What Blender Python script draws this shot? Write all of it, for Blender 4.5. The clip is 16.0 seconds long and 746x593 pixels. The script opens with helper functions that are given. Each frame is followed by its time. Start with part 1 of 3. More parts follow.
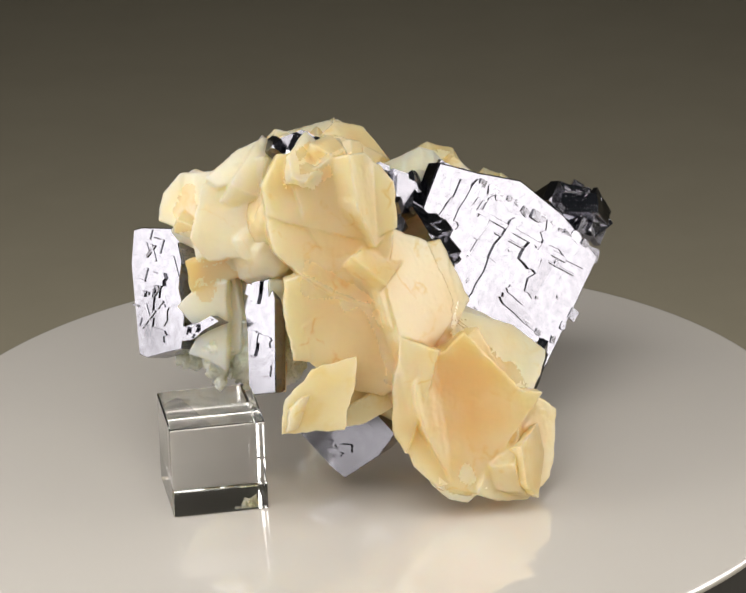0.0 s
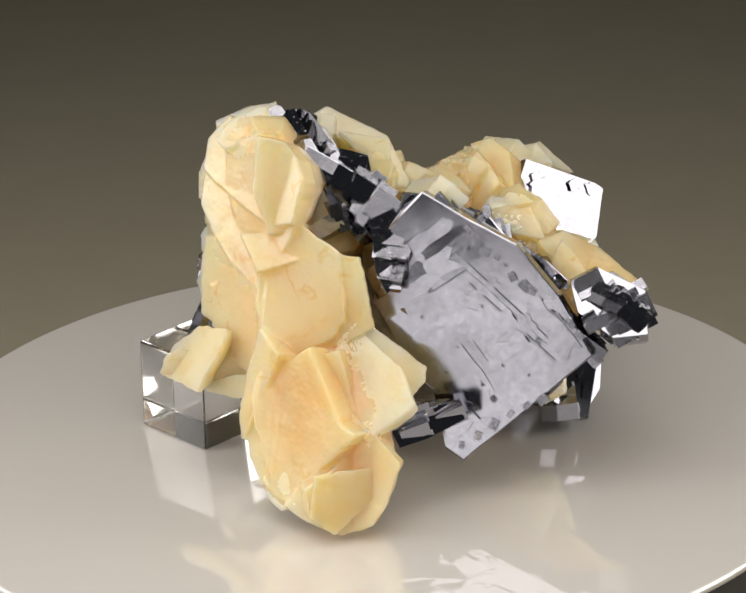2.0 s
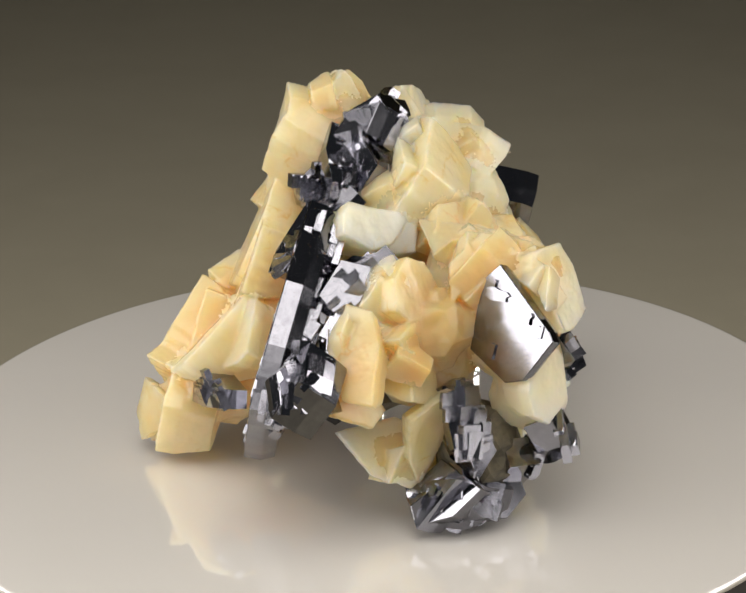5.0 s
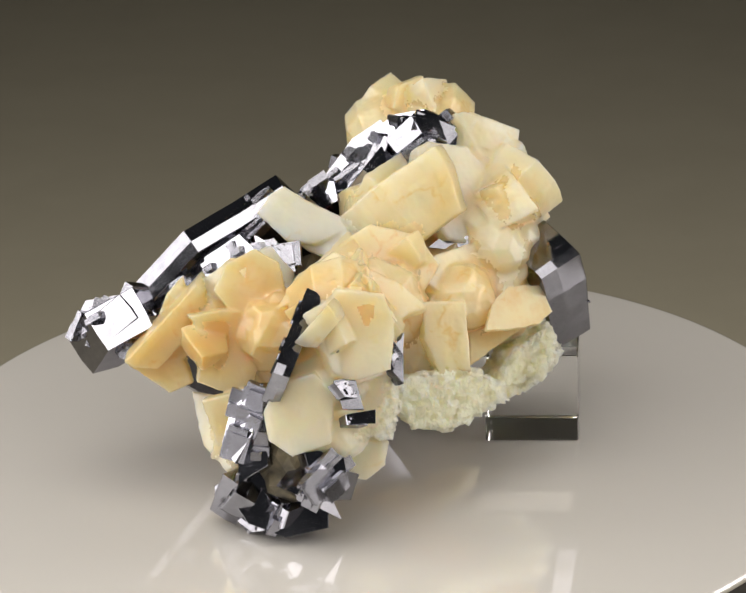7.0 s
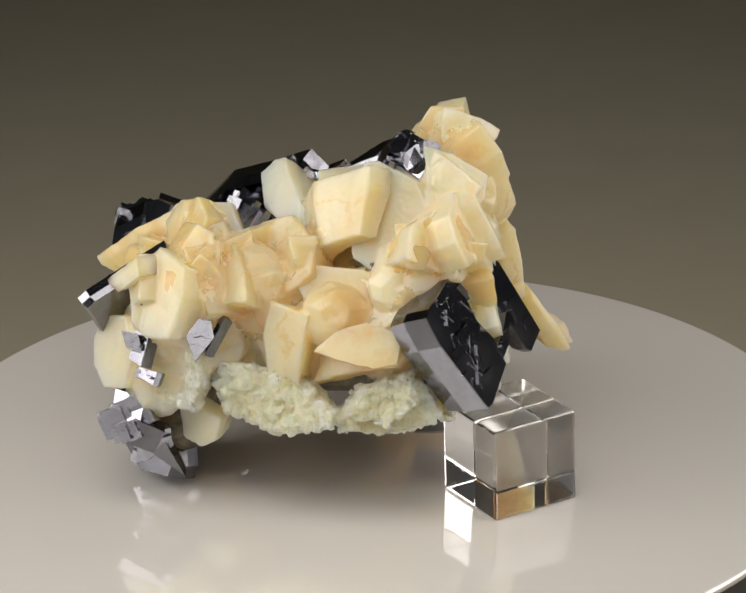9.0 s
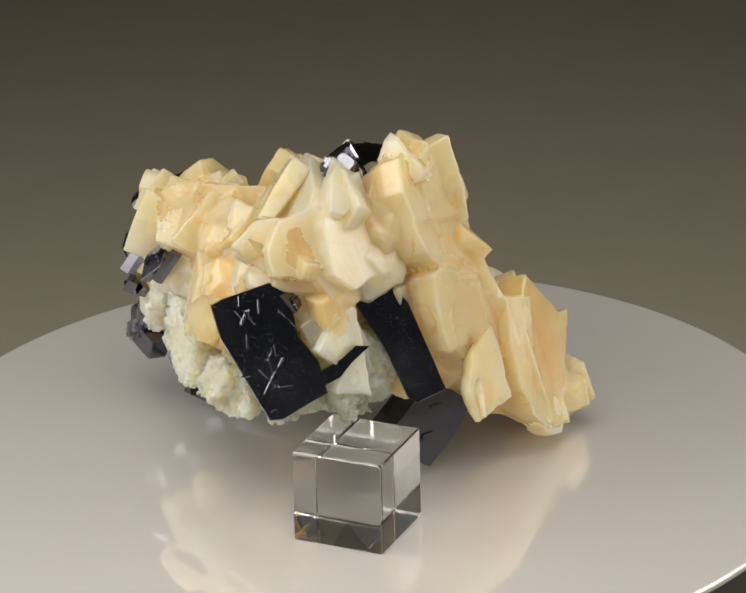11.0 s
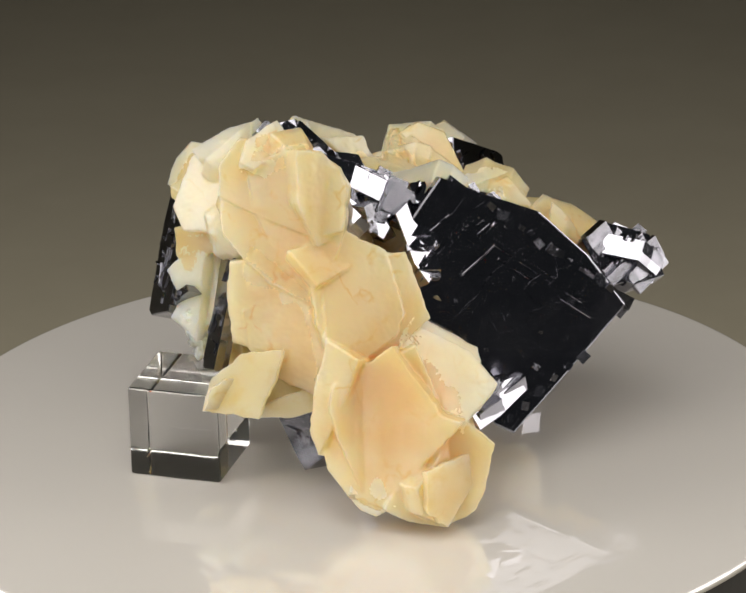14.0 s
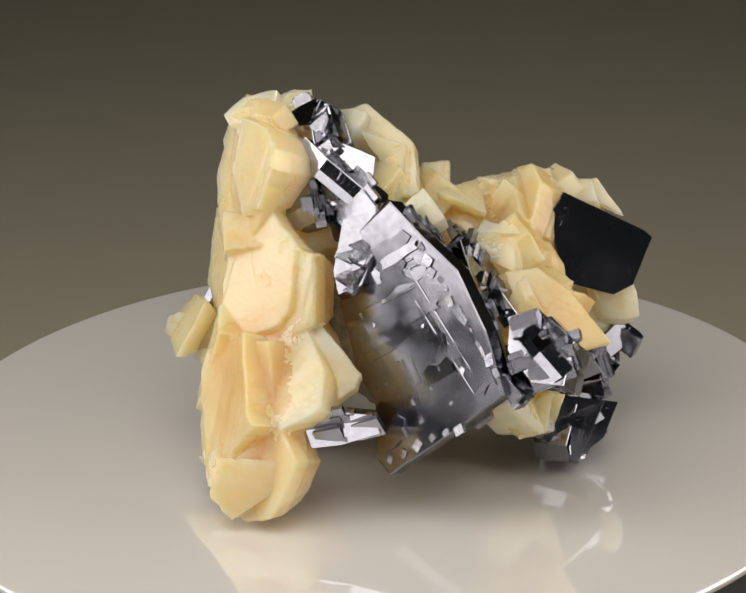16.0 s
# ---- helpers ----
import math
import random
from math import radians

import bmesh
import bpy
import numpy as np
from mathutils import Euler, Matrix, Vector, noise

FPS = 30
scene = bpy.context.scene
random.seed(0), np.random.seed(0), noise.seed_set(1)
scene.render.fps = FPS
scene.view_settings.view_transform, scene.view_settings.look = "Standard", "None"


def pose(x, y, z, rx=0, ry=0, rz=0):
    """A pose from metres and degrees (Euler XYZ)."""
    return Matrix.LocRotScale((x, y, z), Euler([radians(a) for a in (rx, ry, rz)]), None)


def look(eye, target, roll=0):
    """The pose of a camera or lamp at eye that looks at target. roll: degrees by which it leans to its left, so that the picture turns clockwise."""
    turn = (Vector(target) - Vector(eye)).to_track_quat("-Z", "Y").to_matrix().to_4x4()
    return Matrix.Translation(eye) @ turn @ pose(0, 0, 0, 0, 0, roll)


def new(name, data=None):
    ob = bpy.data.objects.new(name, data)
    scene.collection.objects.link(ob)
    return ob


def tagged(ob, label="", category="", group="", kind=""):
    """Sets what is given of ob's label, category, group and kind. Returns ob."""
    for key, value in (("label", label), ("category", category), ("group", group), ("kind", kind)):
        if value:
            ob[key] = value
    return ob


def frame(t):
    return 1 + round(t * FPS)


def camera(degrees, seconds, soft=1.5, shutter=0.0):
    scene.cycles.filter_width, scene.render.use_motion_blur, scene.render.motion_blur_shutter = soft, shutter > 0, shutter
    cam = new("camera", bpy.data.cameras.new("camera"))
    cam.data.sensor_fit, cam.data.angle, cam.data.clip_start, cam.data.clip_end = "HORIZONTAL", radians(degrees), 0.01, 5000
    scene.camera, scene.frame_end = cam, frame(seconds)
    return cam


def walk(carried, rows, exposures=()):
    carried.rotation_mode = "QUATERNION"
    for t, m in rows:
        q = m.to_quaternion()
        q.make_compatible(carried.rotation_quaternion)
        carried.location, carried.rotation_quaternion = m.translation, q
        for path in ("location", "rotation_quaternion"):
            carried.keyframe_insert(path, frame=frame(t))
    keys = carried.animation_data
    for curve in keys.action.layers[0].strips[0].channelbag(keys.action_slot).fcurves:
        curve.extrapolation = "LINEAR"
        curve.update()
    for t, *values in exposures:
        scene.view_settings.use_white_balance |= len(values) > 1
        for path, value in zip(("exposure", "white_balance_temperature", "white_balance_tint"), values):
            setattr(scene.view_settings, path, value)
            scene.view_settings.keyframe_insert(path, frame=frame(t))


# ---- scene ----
import collections
from mathutils import kdtree

# Camera: a long lens a good metre away, still, looking down on a turntable.
cam = camera(8.966, 16.0, soft=1.7)
EYE = Matrix.Translation((0.00275, -1.1504, 0.5457)) @ Euler((radians(90 - 23.545), 0, 0)).to_matrix().to_4x4() @ pose(0, 0, 0, 0, 0, -1.75)
walk(cam, [(0, EYE), (16, EYE)], exposures=[(0, 1.0), (1.5, 0.93), (3, 0.92), (5.5, 1.05), (7, 1.0), (9, 0.85), (11.5, 0.85), (13, 0.92), (16, 0.86)])

PERIOD = 13.01          # seconds for one clockwise turn of the table
MM = 0.001

# ---- light ----
world = bpy.data.worlds.new("studio_dark")
scene.world = world
world.use_nodes = True
world.node_tree.nodes["Background"].inputs[0].default_value = (0.9, 0.95, 1.0, 1)
world.node_tree.nodes["Background"].inputs[1].default_value = 0.02


def softbox(name, eye, target, w, h, power, spread, color):
    data = bpy.data.lights.new(name, "AREA")
    data.shape, data.size, data.size_y = "RECTANGLE", w, h
    data.energy, data.color, data.spread = power, color, radians(spread)
    ob = new(name, data)
    ob.matrix_world = look(eye, target)
    return ob


softbox("softbox_lamp", (-0.60, -0.08, 0.30), (0, 0, 0.05), 0.46, 0.52, 0.84, 105, (1.0, 0.95, 0.91))
softbox("softbox_lamp", (0.595, -0.085, 0.22), (0, 0, 0.05), 0.40, 0.52, 0.70, 108, (1.0, 0.94, 0.89))
# unseen low fill, added in front so the large galena face reflects grey
softbox("front_fill", (-0.38, -0.72, 0.06), (0, 0, 0.05), 0.98, 0.19, 0.36, 120, (1.0, 0.95, 0.92))
softbox("overhead_lamp", (-0.04, -0.34, 0.52), (0.0, -0.13, 0.0), 0.80, 0.54, 0.78, 78, (1.0, 0.95, 0.89))


# ---- materials ----
def material(name):
    m = bpy.data.materials.new(name)
    m.use_nodes = True
    nt = m.node_tree
    b = nt.nodes["Principled BSDF"]

    def node(kind, **inputs):
        n = nt.nodes.new(kind)
        for key, value in inputs.items():
            key = key.replace("_", " ")
            n.inputs[key].default_value = value
        return n
    return m, nt, b, node


def ramp(nt, fac, stops):
    r = nt.nodes.new("ShaderNodeValToRGB")
    r.color_ramp.elements[0].position, r.color_ramp.elements[0].color = stops[0][0], (*stops[0][1], 1)
    r.color_ramp.elements[1].position, r.color_ramp.elements[1].color = stops[-1][0], (*stops[-1][1], 1)
    for pos, col in stops[1:-1]:
        e = r.color_ramp.elements.new(pos)
        e.color = (*col, 1)
    nt.links.new(fac, r.inputs[0])
    return r.outputs[0]


def bump(nt, b, height, strength, distance):
    n = nt.nodes.new("ShaderNodeBump")
    n.inputs["Strength"].default_value, n.inputs["Distance"].default_value = strength, distance
    nt.links.new(height, n.inputs["Height"])
    nt.links.new(n.outputs[0], b.inputs["Normal"])


def calcite_material(name, pale, body, deep, rough, grain, clear=0.3):
    m, nt, b, node = material(name)
    tc = node("ShaderNodeTexCoord")
    big = node("ShaderNodeTexNoise", Scale=28, Detail=2.5, Roughness=0.6)
    fine = node("ShaderNodeTexNoise", Scale=700 if grain < 0.5 else 260, Detail=5, Roughness=0.65)
    info = node("ShaderNodeObjectInfo")
    add = node("ShaderNodeVectorMath")
    add.operation = "ADD"
    nt.links.new(tc.outputs["Object"], add.inputs[0])
    nt.links.new(info.outputs["Random"], add.inputs[1])
    nt.links.new(add.outputs[0], big.inputs["Vector"])
    nt.links.new(tc.outputs["Object"], fine.inputs["Vector"])
    col = ramp(nt, big.outputs["Fac"], [(0.32, pale), (0.51, body), (0.66, deep)])
    # iron staining gathers along the rims of the crystals
    geo = node("ShaderNodeNewGeometry")
    edge = ramp(nt, geo.outputs["Pointiness"], [(0.5, (0, 0, 0)), (0.56, (1, 1, 1))])
    mul = node("ShaderNodeMath")
    mul.operation = "MULTIPLY"
    nt.links.new(edge, mul.inputs[0])
    mid = node("ShaderNodeTexNoise", Scale=160, Detail=3, Roughness=0.6)
    nt.links.new(add.outputs[0], mid.inputs["Vector"])
    nt.links.new(ramp(nt, mid.outputs["Fac"], [(0.45, (0, 0, 0)), (0.7, (0.8, 0.8, 0.8))]), mul.inputs[1])
    mix = node("ShaderNodeMix")
    mix.data_type = "RGBA"
    # rusty seams run through the crystals in broken lines
    bend = node("ShaderNodeTexNoise", Scale=90, Detail=3)
    nt.links.new(add.outputs[0], bend.inputs["Vector"])
    shift = node("ShaderNodeVectorMath")
    shift.operation = "MULTIPLY_ADD"
    shift.inputs[1].default_value = (0.022, 0.022, 0.022)
    nt.links.new(bend.outputs["Color"], shift.inputs[0])
    nt.links.new(add.outputs[0], shift.inputs[2])
    seam = node("ShaderNodeTexVoronoi", Scale=38)
    seam.feature = "DISTANCE_TO_EDGE"
    nt.links.new(shift.outputs[0], seam.inputs["Vector"])
    line = node("ShaderNodeMath")
    line.operation = "MULTIPLY"
    nt.links.new(ramp(nt, seam.outputs["Distance"], [(0.0, (1, 1, 1)), (0.035, (0, 0, 0))]), line.inputs[0])
    nt.links.new(ramp(nt, mid.outputs["Fac"], [(0.46, (0, 0, 0)), (0.6, (0.9, 0.9, 0.9))]), line.inputs[1])
    most = node("ShaderNodeMath")
    most.operation = "MAXIMUM"
    nt.links.new(mul.outputs[0], most.inputs[0])
    nt.links.new(line.outputs[0], most.inputs[1])
    nt.links.new(most.outputs[0], mix.inputs["Factor"])
    nt.links.new(col, mix.inputs["A"])
    mix.inputs["B"].default_value = (*deep, 1)
    nt.links.new(mix.outputs["Result"], b.inputs["Base Color"])
    b.inputs["Transmission Weight"].default_value = clear
    b.inputs["Subsurface Weight"].default_value = 1.0
    b.inputs["Subsurface Radius"].default_value = (1.0, 0.80, 0.52)
    b.inputs["Subsurface Scale"].default_value = 0.016
    b.inputs["Roughness"].default_value = rough
    b.inputs["IOR"].default_value = 1.5
    bump(nt, b, fine.outputs["Fac"], grain, 0.0006 if grain < 0.5 else 0.004)
    # milky light passes through the crystals
    tr = node("ShaderNodeBsdfTranslucent")
    nt.links.new(mix.outputs["Result"], tr.inputs["Color"])
    both = node("ShaderNodeMixShader")
    both.inputs[0].default_value = 0.15
    nt.links.new(b.outputs[0], both.inputs[1])
    nt.links.new(tr.outputs[0], both.inputs[2])
    nt.links.new(both.outputs[0], nt.nodes["Material Output"].inputs["Surface"])
    return m


CALCITE = calcite_material("honey_calcite", (0.89, 0.775, 0.515), (0.865, 0.70, 0.40), (0.82, 0.57, 0.25), 0.24, 0.03, 0.32)
ORANGE = calcite_material("orange_calcite", (0.88, 0.74, 0.45), (0.85, 0.64, 0.33), (0.79, 0.49, 0.18), 0.30, 0.03, 0.32)
PALE = calcite_material("pale_calcite", (0.91, 0.85, 0.67), (0.89, 0.79, 0.55), (0.86, 0.71, 0.41), 0.30, 0.05, 0.32)
SUGAR = calcite_material("greenish_sugary_calcite", (0.86, 0.84, 0.66), (0.81, 0.78, 0.55), (0.60, 0.56, 0.35), 0.40, 0.9, 0.1)


def galena_material(name, rough, dents, relief, k=1.0):
    m, nt, b, node = material(name)
    tc = node("ShaderNodeTexCoord")
    n1 = node("ShaderNodeTexNoise", Scale=45, Detail=2)
    n2 = node("ShaderNodeTexNoise", Scale=420, Detail=4, Roughness=0.6)
    for n in (n1, n2):
        nt.links.new(tc.outputs["Object"], n.inputs["Vector"])
    nt.links.new(ramp(nt, n2.outputs["Fac"], [(0.3, (0.145 * k, 0.145 * k, 0.164 * k)), (0.7, (0.18 * k, 0.18 * k, 0.20 * k))]), b.inputs["Base Color"])
    nt.links.new(ramp(nt, n1.outputs["Fac"], [(0.35, (rough * 0.6,) * 3), (0.7, (rough * 1.6,) * 3)]), b.inputs["Roughness"])
    b.inputs["Metallic"].default_value = 1.0
    n3 = node("ShaderNodeTexNoise", Scale=110, Detail=3, Distortion=0.6)
    nt.links.new(tc.outputs["Object"], n3.inputs["Vector"])
    snap = node("ShaderNodeMath")
    snap.operation = "SNAP"
    snap.inputs[1].default_value = 0.09
    nt.links.new(n3.outputs["Fac"], snap.inputs[0])
    soft = node("ShaderNodeMath")
    soft.operation = "MULTIPLY_ADD"
    soft.inputs[1].default_value = dents
    nt.links.new(n1.outputs["Fac"], soft.inputs[0])
    nt.links.new(snap.outputs[0], soft.inputs[2])
    bump(nt, b, soft.outputs[0], relief, 0.0012)
    return m


GALENA = galena_material("galena_cleavage", 0.13, 0.15, 0.8, 1.2)
ROUGH = galena_material("galena_stepped", 0.08, 0.3, 0.15, 1.7)


def plain_material(name, a, c, rough, scale=30, metal=0.0, coat=0.0, relief=0.1):
    m, nt, b, node = material(name)
    tc = node("ShaderNodeTexCoord")
    n1 = node("ShaderNodeTexNoise", Scale=scale, Detail=5)
    nt.links.new(tc.outputs["Object"], n1.inputs["Vector"])
    nt.links.new(ramp(nt, n1.outputs["Fac"], [(0.3, a), (0.7, c)]), b.inputs["Base Color"])
    b.inputs["Roughness"].default_value, b.inputs["Metallic"].default_value = rough, metal
    b.inputs["Coat Weight"].default_value, b.inputs["Coat Roughness"].default_value, b.inputs["Coat IOR"].default_value = coat, 0.012, 2.5
    bump(nt, b, n1.outputs["Fac"], relief, 0.0003)
    return m


WHITE = plain_material("glossy_white_acrylic", (0.51, 0.49, 0.455), (0.53, 0.51, 0.475), 0.30, 12, 0, 1.0, 0.0)
BLACK = plain_material("black_plastic", (0.012, 0.012, 0.012), (0.02, 0.018, 0.016), 0.45)
PAPER = plain_material("grey_background_paper", (0.19, 0.172, 0.122), (0.20, 0.182, 0.13), 0.85, 40, 0, 0, 0.2)
# dark brown: the rock's colour also holds the shade of the hollow
SHADE_MATRIX = plain_material("shade_toned_matrix_rock", (0.05, 0.045, 0.035), (0.18, 0.15, 0.09), 0.8, 220, 0, 0, 0.9)

m, nt, b, node = material("clear_glass")
b.inputs["Base Color"].default_value = (0.985, 0.985, 0.975, 1)
b.inputs["Transmission Weight"].default_value, b.inputs["Roughness"].default_value, b.inputs["IOR"].default_value = 1.0, 0.0, 1.5
GLASS = m


# ---- helpers ----
def mesh_of(name, bm, mat, smooth=False):
    me = bpy.data.meshes.new(name)
    bmesh.ops.recalc_face_normals(bm, faces=bm.faces)
    bm.to_mesh(me)
    bm.free()
    me.materials.append(mat)
    for f in me.polygons:
        f.use_smooth = smooth
    return me


def part(name, bm, mat, parent, label="", smooth=False):
    ob = new(name, mesh_of(name, bm, mat, smooth))
    ob.parent = parent
    if label:
        tagged(ob, label)
    return ob


def ring_solid(profile, steps=160, center=(0, 0)):
    """A turned solid from (radius, z) pairs."""
    bm = bmesh.new()
    rings = []
    for r, z in profile:
        rings.append([bm.verts.new((center[0] + r * math.cos(2 * math.pi * i / steps), center[1] + r * math.sin(2 * math.pi * i / steps), z)) for i in range(steps)])
    for a, c in zip(rings, rings[1:]):
        for i in range(steps):
            bm.faces.new((a[i], a[(i + 1) % steps], c[(i + 1) % steps], c[i]))
    bm.faces.new(rings[0])
    bm.faces.new(list(reversed(rings[-1])))
    return bm


# ---- setting ----
def sweep(name, mat):
    """A sheet that lies on the table and rises behind in a curve."""
    bm = bmesh.new()
    prof = [(-1.6, -0.075), (0.70, -0.075)]
    for i in range(1, 13):
        a = radians(90 * i / 12)
        prof.append((0.70 + 0.35 * math.sin(a), -0.075 + 0.35 * (1 - math.cos(a))))
    prof.append((1.05, 1.5))
    rows = []
    for x in (-1.6, 1.6):
        rows.append([bm.verts.new((x, y, z)) for y, z in prof])
        rows.append([bm.verts.new((x, y + 0.004, z - 0.004)) for y, z in prof])
    for i in range(len(prof) - 1):
        bm.faces.new((rows[0][i], rows[0][i + 1], rows[2][i + 1], rows[2][i]))
        bm.faces.new((rows[1][i], rows[1][i + 1], rows[3][i + 1], rows[3][i]))
    ob = new(name, mesh_of(name, bm, mat, True))
    return tagged(ob, "matt warm grey paper sweep behind the turntable", "backdrop", kind="structure")


sweep("backdrop", PAPER)

turntable = tagged(new("turntable"), "round glossy white turntable plate on a black base", "turntable")
C0 = (-0.00177, 0.00155)        # the plate sits a little off the axis
part("plate", ring_solid([(0.1205, 0.0), (0.1213, -0.0002), (0.1218, -0.0008), (0.1218, -0.0022), (0.1195, -0.0026)], 240, C0), WHITE, turntable, "glossy white plate", True)
part("rim", ring_solid([(0.1190, -0.0027), (0.1206, -0.0030), (0.1206, -0.0240), (0.1150, -0.0260)], 200, C0), BLACK, turntable, "black plastic rim")
part("base", ring_solid([(0.085, -0.0262), (0.09, -0.03), (0.09, -0.070), (0.085, -0.0749)], 120), BLACK, turntable, "black plastic base")


# ---- glass cube ----
def rounded_cube(s, r):
    bm = bmesh.new()
    bmesh.ops.create_cube(bm, size=s)
    bmesh.ops.bevel(bm, geom=list(bm.edges), offset=r, segments=3, profile=0.6, affect="EDGES")
    return bm


glass_cube = new("glass_cube", mesh_of("glass_cube", rounded_cube(0.0250, 0.0008), GLASS))
tagged(glass_cube, "clear glass cube with polished edges standing on the turntable", "glass cube")
CUBE_POSE = pose(-0.04048, -0.02424, 0.01255, 0, 0, math.degrees(2.5215) - 45)

# ---- mineral specimen ----
specimen = tagged(new("mineral_specimen"), "honey calcite crystals with silvery galena plates, resting on the turntable", "mineral specimen")
KINDS = {"calcite": ("calcite_crystal", CALCITE, "honey-coloured translucent calcite crystal"),
         "orange": ("calcite_crystal", ORANGE, "orange-stained calcite crystal"),
         "pale": ("calcite_crystal", PALE, "pale cream calcite crystal"),
         "sugar": ("calcite_aggregate", SUGAR, "greenish white sugary calcite"),
         "galena": ("galena_crystal", GALENA, "silvery mirror-like galena cleavage"),
         "rough": ("stepped_galena", ROUGH, "dark silvery stepped galena")}
count = [0]


def inset(loop, k):
    cx, cy = sum(p[0] for p in loop) / len(loop), sum(p[1] for p in loop) / len(loop)
    return [(cx + (x - cx) * k, cy + (y - cy) * k) for x, y in loop]


def within(x, y, loop):
    hit = False
    for (x0, y0), (x1, y1) in zip(loop, loop[1:] + loop[:1]):
        if (y0 > y) != (y1 > y) and x < (x1 - x0) * (y - y0) / (y1 - y0) + x0:
            hit = not hit
    return hit


def block_mesh(seed):
    """A cube of galena with cut corners."""
    rnd = random.Random(seed)
    bm = bmesh.new()
    bmesh.ops.create_cube(bm, size=1)
    corners = [v for v in bm.verts if rnd.random() < 0.35]
    bmesh.ops.bevel(bm, geom=corners, offset=rnd.uniform(0.1, 0.3), segments=1, affect="VERTICES")
    return mesh_of("galena_block", bm, ROUGH)


BLOCKS = [block_mesh(i) for i in range(7)]


def grow_blocks(base, loop, rnd):
    """Stacked cleavage plates, nearly parallel, that make the steps of a galena face."""
    xs, ys = [p[0] for p in loop], [p[1] for p in loop]
    main = Euler((rnd.uniform(-0.5, 0.5), rnd.uniform(-0.5, 0.5), rnd.uniform(0, 1.5))).to_matrix()
    made = 0
    for _ in range(90):
        x, y = rnd.uniform(min(xs), max(xs)), rnd.uniform(min(ys), max(ys))
        if not within(x, y, loop) or made >= 15:
            continue
        s = rnd.uniform(2.5, 8.0)
        ob = new("galena_plate", rnd.choice(BLOCKS))
        ob.parent = base
        tilt = main @ Euler([rnd.gauss(0, 0.05) for _ in range(3)]).to_matrix()
        ob.matrix_basis = Matrix.LocRotScale((x * MM * 0.9, y * MM * 0.9, -rnd.uniform(0, 1.6) * MM), tilt, (s * MM, s * rnd.uniform(0.4, 1.0) * MM, rnd.uniform(1.2, 3.2) * MM))
        made += 1


def terraces(base, loop, size, angle, wanted, rnd):
    """Thin cleavage steps that lie on a galena face, each tipped by a degree or two."""
    made = 0
    for _ in range(150):
        x, y = rnd.uniform(-size, size), rnd.uniform(-size, size)
        w, h, a = size * rnd.uniform(0.15, 0.55), size * rnd.uniform(0.05, 0.22), radians(angle + rnd.choice((0, 0, 90)) + rnd.gauss(0, 3))
        shape = [(-w, -h), (-w * 0.3, -h * 1.2), (w * 0.5, -h * 0.9), (w, -h), (w * 0.85, -h * 0.1), (w * 1.05, h * 0.4), (w * 0.8, h), (w * 0.1, h * 0.85), (-w * 0.4, h * 1.1), (-w, h * 0.8), (-w * 0.9, 0)]
        shape = [(0.5 * (u * rnd.uniform(0.9, 1.1)), 0.5 * (v * rnd.uniform(0.8, 1.2))) for u, v in shape]
        shape = [(x + u * math.cos(a) - v * math.sin(a), y + u * math.sin(a) + v * math.cos(a)) for u, v in shape]
        if made >= wanted or not all(within(u, v, loop) for u, v in shape):
            continue
        made += 1
        bm = bmesh.new()
        top = [bm.verts.new((u * MM, v * MM, 0.5 * MM)) for u, v in inset(shape, 0.97)]
        low = [bm.verts.new((u * MM, v * MM, -0.8 * MM)) for u, v in shape]
        bm.faces.new(top)
        bm.faces.new(list(reversed(low)))
        for i in range(len(top)):
            j = (i + 1) % len(top)
            bm.faces.new((top[i], low[i], low[j], top[j]))
        step = part("cleavage_step", bm, GALENA, base)
        step.matrix_basis = pose(x * MM, y * MM, rnd.uniform(-0.2, 0.3) * MM, rnd.gauss(0, 0.7), rnd.gauss(0, 0.7), 0) @ pose(-x * MM, -y * MM, 0)


GROWN = {}


def grow(bm, mat, at):
    """Lays a thick crystal into the intergrown cluster of its side."""
    side = "front" if at[1] < -12 and at[0] > -24 else "flank" if at[0] < -24 else "rear"
    bmesh.ops.triangulate(bm, faces=bm.faces)
    GROWN.setdefault(side, []).append((bm, mat))


